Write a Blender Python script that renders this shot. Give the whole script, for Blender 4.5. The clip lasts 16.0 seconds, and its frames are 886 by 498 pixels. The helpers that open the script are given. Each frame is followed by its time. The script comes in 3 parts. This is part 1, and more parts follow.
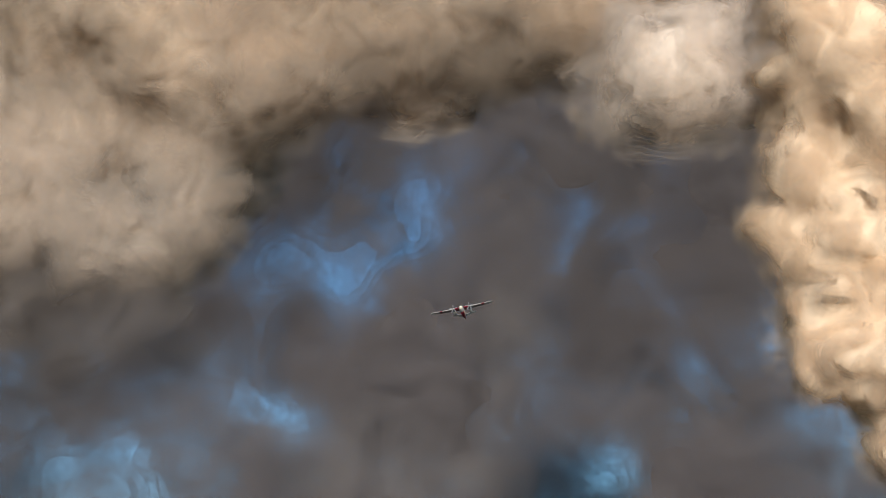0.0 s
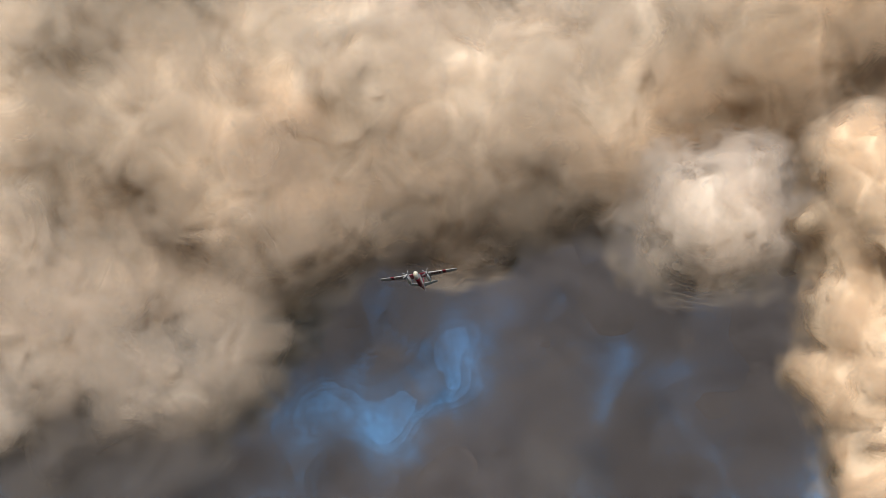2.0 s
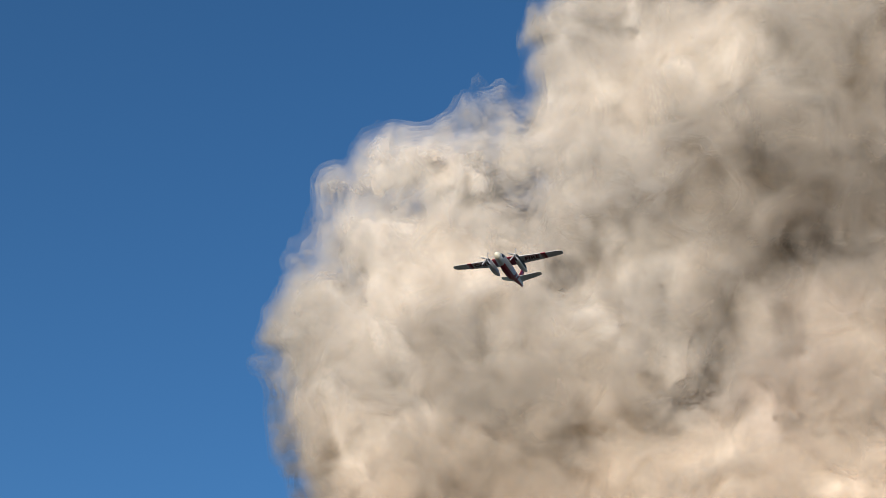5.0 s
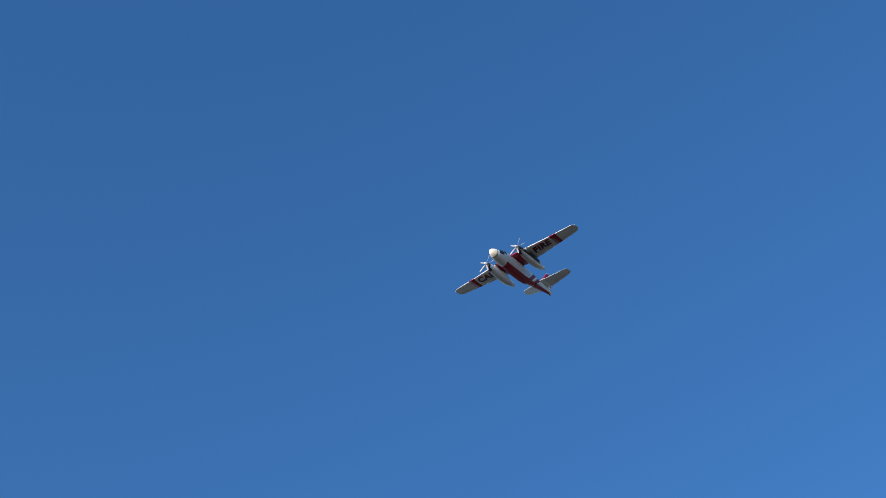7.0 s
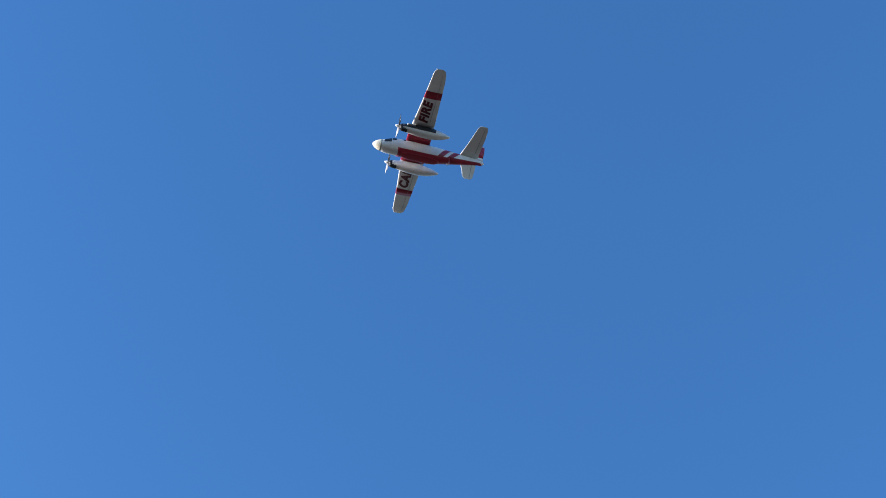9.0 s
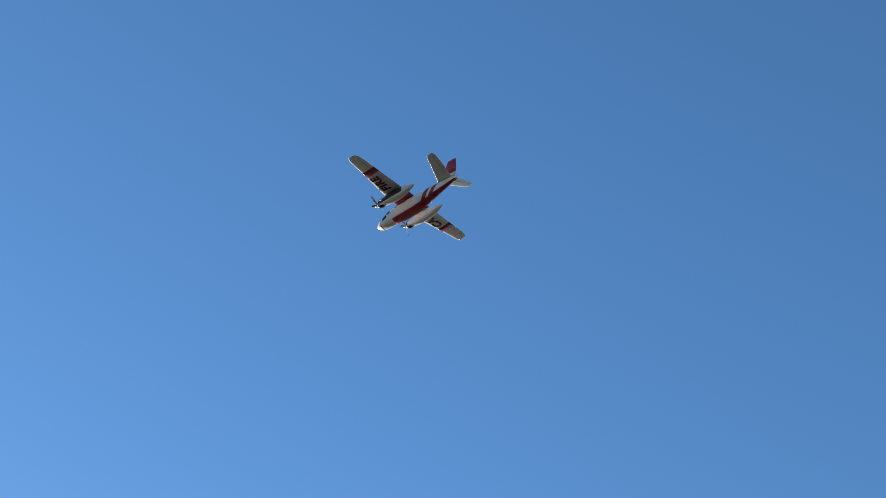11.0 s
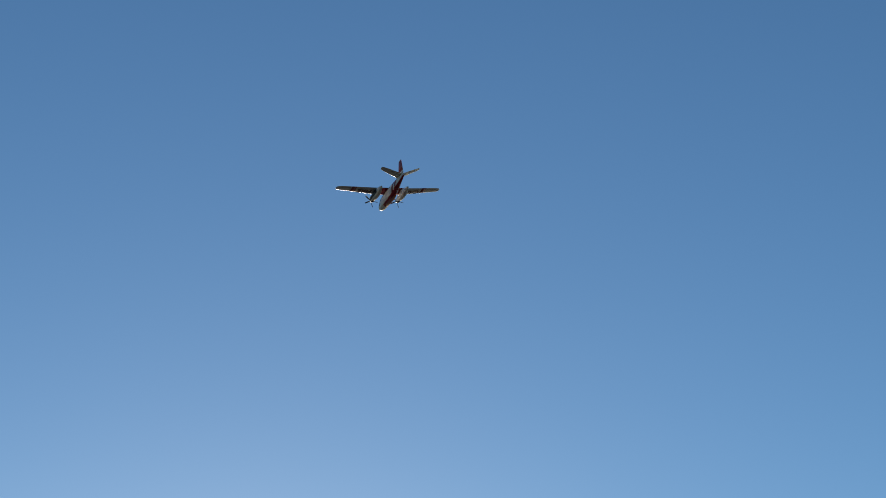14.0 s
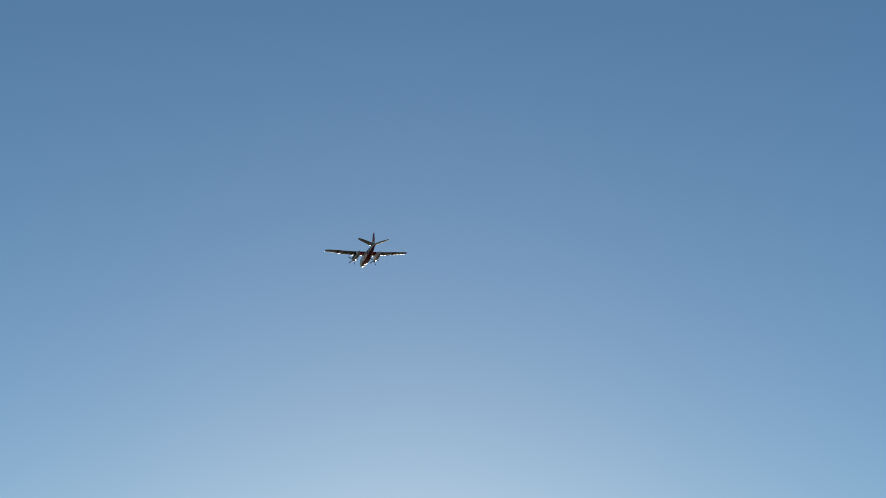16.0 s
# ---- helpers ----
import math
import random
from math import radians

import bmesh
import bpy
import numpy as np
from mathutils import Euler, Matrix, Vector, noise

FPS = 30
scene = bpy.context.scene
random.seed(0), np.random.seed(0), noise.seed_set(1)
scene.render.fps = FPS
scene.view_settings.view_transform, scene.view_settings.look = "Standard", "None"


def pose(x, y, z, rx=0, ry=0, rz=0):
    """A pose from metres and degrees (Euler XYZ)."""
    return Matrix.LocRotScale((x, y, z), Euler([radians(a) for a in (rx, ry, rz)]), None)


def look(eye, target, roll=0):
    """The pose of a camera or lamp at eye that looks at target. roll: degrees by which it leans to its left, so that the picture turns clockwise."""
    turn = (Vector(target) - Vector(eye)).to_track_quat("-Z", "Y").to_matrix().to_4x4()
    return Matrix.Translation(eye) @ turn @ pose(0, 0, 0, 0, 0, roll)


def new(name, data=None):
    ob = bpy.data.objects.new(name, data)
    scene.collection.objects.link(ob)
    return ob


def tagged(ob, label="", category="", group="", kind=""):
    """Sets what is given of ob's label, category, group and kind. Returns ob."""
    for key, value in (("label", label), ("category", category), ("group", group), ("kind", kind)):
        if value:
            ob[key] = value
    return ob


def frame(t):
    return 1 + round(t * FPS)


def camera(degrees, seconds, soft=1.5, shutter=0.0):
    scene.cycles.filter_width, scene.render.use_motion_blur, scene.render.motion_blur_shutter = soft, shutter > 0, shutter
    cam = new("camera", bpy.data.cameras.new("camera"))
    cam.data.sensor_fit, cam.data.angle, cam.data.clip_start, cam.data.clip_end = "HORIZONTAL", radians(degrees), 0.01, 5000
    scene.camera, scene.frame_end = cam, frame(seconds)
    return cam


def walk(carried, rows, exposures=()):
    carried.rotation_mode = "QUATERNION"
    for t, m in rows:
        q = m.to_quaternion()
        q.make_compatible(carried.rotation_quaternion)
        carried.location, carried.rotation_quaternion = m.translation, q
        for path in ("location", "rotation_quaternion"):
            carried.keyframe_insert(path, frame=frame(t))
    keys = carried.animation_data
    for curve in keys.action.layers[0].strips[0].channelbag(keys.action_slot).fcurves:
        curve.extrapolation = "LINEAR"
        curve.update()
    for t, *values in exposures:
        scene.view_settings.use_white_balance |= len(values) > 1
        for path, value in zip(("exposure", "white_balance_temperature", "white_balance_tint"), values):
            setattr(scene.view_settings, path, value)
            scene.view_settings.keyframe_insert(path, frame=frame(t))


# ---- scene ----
import itertools

EYE = Vector((0, 0, 1.65))
SUN_AZ, SUN_EL = -175.0, 9.5


def bearing(az, el, d=1.0):
    """A point d metres from the eye; az in degrees to the right of +Y, el above the horizon."""
    a, e = radians(az), radians(el)
    return EYE + d * Vector((math.sin(a) * math.cos(e), math.cos(a) * math.cos(e), math.sin(e)))


# ---- camera: a phone in the hand of someone who stands still and turns ----
cam = camera(30.26, 16.0, soft=0.9)
TURNS = [
    (0.0, 0.02, 16.84, -0.78),
    (0.5, 0.37, 16.31, -0.75),
    (1.0, -0.12, 18.69, -0.44),
    (1.5, -0.54, 21.22, -0.63),
    (2.0, -1.38, 22.05, -0.57),
    (2.5, -2.92, 22.61, 0.21),
    (3.0, -4.06, 24.05, -0.62),
    (3.5, -4.68, 26.14, -0.12),
    (4.0, -6.96, 29.83, 1.34),
    (4.5, -11.96, 33.85, 1.16),
    (5.0, -15.98, 37.72, 0.96),
    (5.2, -17.14, 39.42, 0.43),
    (5.7, -21.15, 43.18, -0.50),
    (6.2, -26.01, 47.19, -1.42),
    (6.7, -32.11, 51.40, -2.35),
    (7.1, -38.24, 54.86, -3.08),
    (7.5, -45.91, 58.37, -3.82),
    (8.0, -54.33, 62.46, -4.49),
    (8.5, -67.88, 62.89, 0.44),
    (9.0, -84.10, 62.24, 5.86),
    (9.5, -98.70, 63.81, 8.47),
    (10.0, -117.44, 60.42, 7.80),
    (10.5, -132.01, 55.91, 7.12),
    (11.0, -142.89, 51.02, 6.45),
    (11.4, -149.61, 47.16, 5.91),
    (11.8, -155.10, 43.58, 5.37),
    (12.0, -157.00, 41.46, 3.38),
    (12.5, -159.20, 35.31, -0.04),
    (13.0, -163.06, 31.38, -1.76),
    (13.5, -167.09, 29.84, -1.41),
    (14.0, -168.13, 28.69, -1.19),
    (14.5, -168.90, 26.92, -1.13),
    (15.0, -170.57, 24.43, -1.55),
    (15.5, -173.18, 23.47, -0.07),
    (16.0, -173.93, 23.16, 0.43),
]
walk(cam, [(t, look(EYE, bearing(az, el), roll)) for t, az, el, roll in TURNS],
     exposures=((0, 0.2, 5850, 10), (4.0, 0.3, 5850, 10), (5.2, 0.25, 5750, 10), (7.3, 1.08, 5500, 15), (9.5, 1.53, 5700, 15),
                (12, 0.76, 6650, 11), (14, 0.08, 6500, 10), (15, -0.08, 6950, 10), (16, -0.08, 6950, 10)))

# ---- world and sun ----
world = bpy.data.worlds.new("sky")
scene.world = world
world.use_nodes = True
wn = world.node_tree.nodes
sky = wn.new("ShaderNodeTexSky")
sky.sky_type = "NISHITA"
sky.sun_disc = False
sky.sun_elevation, sky.sun_rotation = radians(SUN_EL), radians(SUN_AZ)
sky.altitude, sky.air_density, sky.dust_density, sky.ozone_density = 100, 1.0, 0.12, 3.0
wn["Background"].inputs["Strength"].default_value = 0.12
tone = wn.new("ShaderNodeHueSaturation")
tone.inputs["Saturation"].default_value = 1.1
world.node_tree.links.new(sky.outputs[0], tone.inputs["Color"])
world.node_tree.links.new(tone.outputs[0], wn["Background"].inputs["Color"])
scene.cycles.transparent_max_bounces = 96

sun = new("sun", bpy.data.lights.new("sun", "SUN"))
sun.data.energy, sun.data.angle, sun.data.color = 5.0, radians(2.0), (1.0, 0.89, 0.76)
sun.matrix_world = look(bearing(SUN_AZ, SUN_EL, 900), EYE)


# ---- materials ----
def material(name):
    m = bpy.data.materials.new(name)
    m.use_nodes = True
    return m, m.node_tree.nodes, m.node_tree.links, m.node_tree.nodes["Principled BSDF"]


def ramp_of(n, stops):
    r = n.new("ShaderNodeValToRGB")
    while len(r.color_ramp.elements) < len(stops):
        r.color_ramp.elements.new(0.5)
    for e, (p, c) in zip(r.color_ramp.elements, stops):
        e.position, e.color = p, (*c, 1)
    return r


def noise_of(n, l, scale, detail=3.0, rough=0.5, coords="Object"):
    c = n.new("ShaderNodeTexCoord")
    t = n.new("ShaderNodeTexNoise")
    t.inputs["Scale"].default_value = scale
    t.inputs["Detail"].default_value = detail
    t.inputs["Roughness"].default_value = rough
    l.new(c.outputs[coords], t.inputs["Vector"])
    return t


def paint(name, colour, rough=0.35, dirt=0.82, metal=0.0):
    """Aircraft paint: faint streaks along the airflow and fine grime."""
    m, n, l, p = material(name)
    a = noise_of(n, l, 0.9, 4, 0.6)
    b = noise_of(n, l, 9.0, 3, 0.6)
    mix = n.new("ShaderNodeMath")
    mix.operation = "MULTIPLY"
    l.new(a.outputs["Fac"], mix.inputs[0])
    l.new(b.outputs["Fac"], mix.inputs[1])
    dark = [c * dirt for c in colour]
    r = ramp_of(n, [(0.12, dark), (0.32, colour)])
    l.new(mix.outputs[0], r.inputs["Fac"])
    l.new(r.outputs["Color"], p.inputs["Base Color"])
    rr = n.new("ShaderNodeMapRange")
    rr.inputs["To Min"].default_value, rr.inputs["To Max"].default_value = rough + 0.15, rough - 0.08
    l.new(b.outputs["Fac"], rr.inputs["Value"])
    l.new(rr.outputs[0], p.inputs["Roughness"])
    p.inputs["Metallic"].default_value = metal
    return m


WHITE = paint("white_paint", (0.74, 0.73, 0.70), 0.30)
CREAM = paint("cream_radome", (0.74, 0.68, 0.52), 0.45)
RED = paint("red_paint", (0.28, 0.006, 0.026), 0.35, 0.75)
DEEP = paint("lettering_red", (0.09, 0.004, 0.012), 0.4)
BLACK = paint("black_soot", (0.015, 0.015, 0.017), 0.55, 0.6)
GREY = paint("grey_metal", (0.32, 0.32, 0.33), 0.4, 0.8, 0.6)
BLADE = paint("blade_grey", (0.26, 0.26, 0.27), 0.3)
TIPW = paint("blade_tip_white", (0.75, 0.75, 0.72), 0.4)
gm, gn, gl, gp = material("cockpit_glass")
gp.inputs["Base Color"].default_value = (0.012, 0.016, 0.022, 1)
gp.inputs["Roughness"].default_value = 0.06
GLASS = gm


# three tones of ash; the last is the shade of the cloud's folds, as colour
BEIGE, GOLD, CHALK, SHADE_UMBER = (0.745, 0.660, 0.565), (0.76, 0.625, 0.465), (0.77, 0.715, 0.64), (0.43, 0.345, 0.28)


def smoke(name, cover=None, scale=0.012, dusky=None):
    """Smoke: kinds of ash, and umber put in for shade, mixed by their share, drifting at two sizes; cover = (least,
    most) for the haze round the dense heart.
    """
    m, n, l, p = material(name)
    c = n.new("ShaderNodeTexCoord")
    # one even dark colour in place of the ash mix
    if dusky:
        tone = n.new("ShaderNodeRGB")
        tone.outputs[0].default_value = (*dusky, 1)
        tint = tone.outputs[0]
    else:
        share, split = n.new("ShaderNodeAttribute"), n.new("ShaderNodeSeparateXYZ")
        share.attribute_name = "ash_and_shade"
        l.new(share.outputs["Vector"], split.inputs[0])
        first = n.new("ShaderNodeRGB")
        first.outputs[0].default_value = (*BEIGE, 1)
        tint = first.outputs[0]
        for axis, ash in zip("XYZ", (GOLD, CHALK, SHADE_UMBER)):
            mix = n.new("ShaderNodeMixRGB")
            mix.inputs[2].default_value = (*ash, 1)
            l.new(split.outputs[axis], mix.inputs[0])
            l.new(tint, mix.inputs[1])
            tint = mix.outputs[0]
    # slow drift of the ash, and a finer one
    drift = []
    for size, low, high in ((scale * 0.6, 0.86, 1.10), (scale * 2.6, 0.93, 1.06)):
        t = n.new("ShaderNodeTexNoise")
        t.inputs["Scale"].default_value, t.inputs["Detail"].default_value, t.inputs["Distortion"].default_value = size, 4, 0.6
        l.new(c.outputs["Object"], t.inputs["Vector"])
        r = n.new("ShaderNodeMapRange")
        r.inputs["From Min"].default_value, r.inputs["From Max"].default_value = 0.32, 0.68
        r.inputs["To Min"].default_value, r.inputs["To Max"].default_value = low, high
        l.new(t.outputs["Fac"], r.inputs["Value"])
        scaled = n.new("ShaderNodeVectorMath")
        scaled.operation = "SCALE"
        l.new(tint, scaled.inputs[0])
        l.new(r.outputs[0], scaled.inputs["Scale"])
        tint = scaled.outputs[0]
    p.inputs["Roughness"].default_value = 1.0
    p.inputs["Specular IOR Level"].default_value = 0.0
    l.new(tint, p.inputs["Base Color"])
    if not cover:
        return m
    # thin smoke scatters light onwards as well as back
    veil = n.new("ShaderNodeTexNoise")
    veil.inputs["Scale"].default_value, veil.inputs["Detail"].default_value = scale * 1.8, 7
    veil.inputs["Roughness"].default_value, veil.inputs["Distortion"].default_value = 0.62, 0.8
    l.new(c.outputs["Object"], veil.inputs["Vector"])
    hold = n.new("ShaderNodeMapRange")
    hold.interpolation_type = "SMOOTHSTEP"
    hold.inputs["From Min"].default_value, hold.inputs["From Max"].default_value = 0.34, 0.66
    hold.inputs["To Min"].default_value, hold.inputs["To Max"].default_value = cover
    l.new(veil.outputs["Fac"], hold.inputs["Value"])
    onward = n.new("ShaderNodeBsdfTranslucent")
    l.new(tint, onward.inputs["Color"])
    both, clear, out = n.new("ShaderNodeMixShader"), n.new("ShaderNodeBsdfTransparent"), n.new("ShaderNodeMixShader")
    both.inputs[0].default_value = 0.56
    l.new(p.outputs[0], both.inputs[1])
    l.new(onward.outputs[0], both.inputs[2])
    l.new(hold.outputs[0], out.inputs[0])
    l.new(clear.outputs[0], out.inputs[1])
    l.new(both.outputs[0], out.inputs[2])
    l.new(out.outputs[0], n["Material Output"].inputs["Surface"])
    return m


def smoke_set(name, **look_of):
    """One smoke at its densities, from the heart outwards."""
    made = {"heart": smoke(name + "_heart", **look_of)}
    for key, cover in (("thick", (0.18, 0.50)), ("loose", (0.04, 0.34)), ("thin", (0.0, 0.20)), ("faint", (0.0, 0.10))):
        made[key] = smoke(name + "_" + key, cover, **look_of)
    return made


# the far veil is smoke in the cloud's shade, with that shade in its base colour
SMOKES = {"ash": smoke_set("ash_smoke"), "crisp": smoke_set("crisp_ash_smoke", scale=0.02),
          "dusky": smoke_set("dusky_smoke", scale=0.006, dusky=(0.25, 0.225, 0.21)), "murk": smoke_set("far_shaded_smoke", scale=0.0024, dusky=(0.205, 0.185, 0.182))}
em, en, el_, ep = material("dry_ground")
gr = ramp_of(en, [(0.3, (0.04, 0.034, 0.024)), (0.7, (0.085, 0.072, 0.05))])
gt = noise_of(en, el_, 0.05, 8, 0.65)
el_.new(gt.outputs["Fac"], gr.inputs["Fac"])
el_.new(gr.outputs["Color"], ep.inputs["Base Color"])
ep.inputs["Roughness"].default_value = 0.95
EARTH = em


# ---- mesh helpers ----
def part(name, bm, mat, parent, label="", smooth=True):
    me = bpy.data.meshes.new(name)
    bmesh.ops.recalc_face_normals(bm, faces=bm.faces)
    bm.to_mesh(me)
    bm.free()
    for f in me.polygons:
        f.use_smooth = smooth
    for mt in (mat if isinstance(mat, (list, tuple)) else [mat]):
        me.materials.append(mt)
    ob = new(name, me)
    ob.parent = parent
    return tagged(ob, label)


def loft(rings, cap=True):
    """A skin over rings of points, each ring with the same count."""
    bm = bmesh.new()
    vs = [[bm.verts.new(p) for p in ring] for ring in rings]
    k = len(vs[0])
    for a, b in zip(vs, vs[1:]):
        for i in range(k):
            bm.faces.new((a[i], a[(i + 1) % k], b[(i + 1) % k], b[i]))
    if cap:
        bm.faces.new(vs[0])
        bm.faces.new(vs[-1][::-1])
    return bm


def oval(x, y, half, top, low, k=28, square=2.3):
    """A rounded section across the fuselage at x, centred on y."""
    mid, h = (top + low) / 2, (top - low) / 2
    pts = []
    for i in range(k):
        a = 2 * math.pi * i / k
        c, s = math.cos(a), math.sin(a)
        pts.append((x, y + half * math.copysign(abs(c) ** (2 / square), c), mid + h * math.copysign(abs(s) ** (2 / square), s)))
    return pts


def between(rows, x):
    """Values of a table of rows, first column falling, at x."""
    for a, b in zip(rows, rows[1:]):
        if a[0] >= x >= b[0]:
            s = (a[0] - x) / (a[0] - b[0])
            s2 = s
            return [u * (1 - s2) + v * s2 for u, v in zip(a[1:], b[1:])]
    return list(rows[-1][1:])


def foil(lead, chord, thick, k=18):
    """A wing section: (x, z) points round it, nose first along the top."""
    pts = []
    for i in range(k):
        s = 0.5 - 0.5 * math.cos(math.pi * i / (k - 1))
        pts.append((s, 1))
    for i in range(k - 2, 0, -1):
        s = 0.5 - 0.5 * math.cos(math.pi * i / (k - 1))
        pts.append((s, -0.62))
    out = []
    for s, side in pts:
        y = 5 * thick * (0.2969 * math.sqrt(s) - 0.126 * s - 0.3516 * s * s + 0.2843 * s ** 3 - 0.1015 * s ** 4)
        out.append((lead - s * chord, side * y * chord))
    return out


def wing(stations, along):
    """A wing skin over stations (span, lead, chord, height, thickness); along: maps (x, span, z) to a point."""
    return loft([[along(x, s, h + z) for x, z in foil(ld, ch, tk)] for s, ld, ch, h, tk in stations])


# ---- ground ----
bm = bmesh.new()
bmesh.ops.create_circle(bm, cap_ends=True, segments=96, radius=4500)
ground = part("ground", bm, EARTH, None)
tagged(ground, "dry open ground of earth and yellowed grass", "ground", kind="structure")


# ---- the fire-fighting aircraft ----
HULL = ((-0.26, 0.04, -0.36, -0.44), (-0.32, 0.17, -0.20, -0.58), (-0.50, 0.33, -0.03, -0.76), (-0.85, 0.50, 0.17, -0.95),
        (-1.4, 0.66, 0.38, -1.12), (-1.9, 0.73, 0.62, -1.2), (-2.4, 0.77, 0.92, -1.25), (-3.0, 0.79, 1.07, -1.28),
        (-4.5, 0.80, 1.10, -1.30), (-6.5, 0.79, 1.10, -1.28), (-8.0, 0.71, 1.05, -1.08), (-9.5, 0.56, 0.98, -0.72),
        (-11.0, 0.40, 0.90, -0.36), (-12.4, 0.25, 0.80, -0.02), (-13.1, 0.15, 0.70, 0.20), (-13.3, 0.06, 0.58, 0.34))


def hull_ring(x, grow=0.0, k=40):
    h, t, b = between(HULL, x)
    return oval(x, 0, h + grow, t + grow, b - grow, k)


def skin_patch(table, y, x0, x1, a0, a1, steps=14, square=2.3, slant=0.0, grow=0.014):
    """A thin raised skin on a lofted body from x0 to x1, over the angles a0..a1 (degrees, 0 = left side, 90 = top)."""
    bm = bmesh.new()
    rows = []
    q = 2 / square
    for i in range(steps + 1):
        row = []
        for j in range(steps + 1):
            a = radians(a0 + (a1 - a0) * j / steps)
            x = x0 + (x1 - x0) * i / steps + slant * math.sin(a)
            h, t, b = between(table, x)
            c, s = math.cos(a), math.sin(a)
            row.append(bm.verts.new((x, y + (h + grow) * math.copysign(abs(c) ** q, c),
                                     (t + b) / 2 + ((t - b) / 2 + grow) * math.copysign(abs(s) ** q, s))))
        rows.append(row)
    for a, b in zip(rows, rows[1:]):
        for j in range(steps):
            bm.faces.new((a[j], a[j + 1], b[j + 1], b[j]))
    ret = bmesh.ops.extrude_face_region(bm, geom=bm.faces[:])
    for v in ret["geom"]:
        if isinstance(v, bmesh.types.BMVert):
            v.co += Vector((0, y - v.co.y, -v.co.z)).normalized() * 0.02
    return bm


def hull_patch(x0, x1, a0, a1, steps=14, slant=0.0, grow=0.012):
    return skin_patch(HULL, 0, x0, x1, a0, a1, steps, 2.3, slant, grow)


def lettering(text, size, mat, parent, m, label):
    """Raised painted letters as one mesh, at the pose m in the thing's space."""
    cu = bpy.data.curves.new("letters", "FONT")
    cu.body, cu.size, cu.extrude, cu.offset, cu.shear, cu.space_character = text, size, 0.006, 0.075, 0.22, 1.1
    cu.align_x, cu.align_y = "CENTER", "CENTER"
    tmp = new("letters_curve", cu)
    me = bpy.data.meshes.new_from_object(tmp.evaluated_get(bpy.context.evaluated_depsgraph_get()))
    bpy.data.objects.remove(tmp)
    bpy.data.curves.remove(cu)
    me.transform(m)
    me.materials.clear()
    me.materials.append(mat)
    ob = new("lettering", me)
    ob.parent = parent
    return tagged(ob, label)


WING = ((2.3, -4.0, 2.68, 0.93, 0.15), (3.6, -4.14, 2.48, 0.97, 0.145), (6.5, -4.48, 2.0, 1.13, 0.135),
        (9.3, -4.72, 1.64, 1.29, 0.125), (10.2, -4.8, 1.46, 1.34, 0.12), (10.55, -4.9, 1.24, 1.36, 0.11),
        (10.76, -5.08, 0.9, 1.375, 0.09), (10.86, -5.34, 0.45, 1.38, 0.06))


def wing_at(s):
    for a, b in zip(WING, WING[1:]):
        if a[0] <= s <= b[0]:
            k = (s - a[0]) / (b[0] - a[0])
            return [u * (1 - k) + v * k for u, v in zip(a, b)]
    return list(WING[-1])


def wing_band(s0, s1, side, x0=0.0, x1=1.0, grow=0.012):
    """A painted band round the wing between two spans."""
    rings = []
    for s in (s0, (s0 + s1) / 2, s1):
        _, ld, ch, h, tk = wing_at(s)
        rings.append([(x, side * s, h + z * (1 + 0.1) + math.copysign(grow, z) * 0.6) for x, z in foil(ld + grow, ch + 2 * grow, tk)])
    return loft(rings)


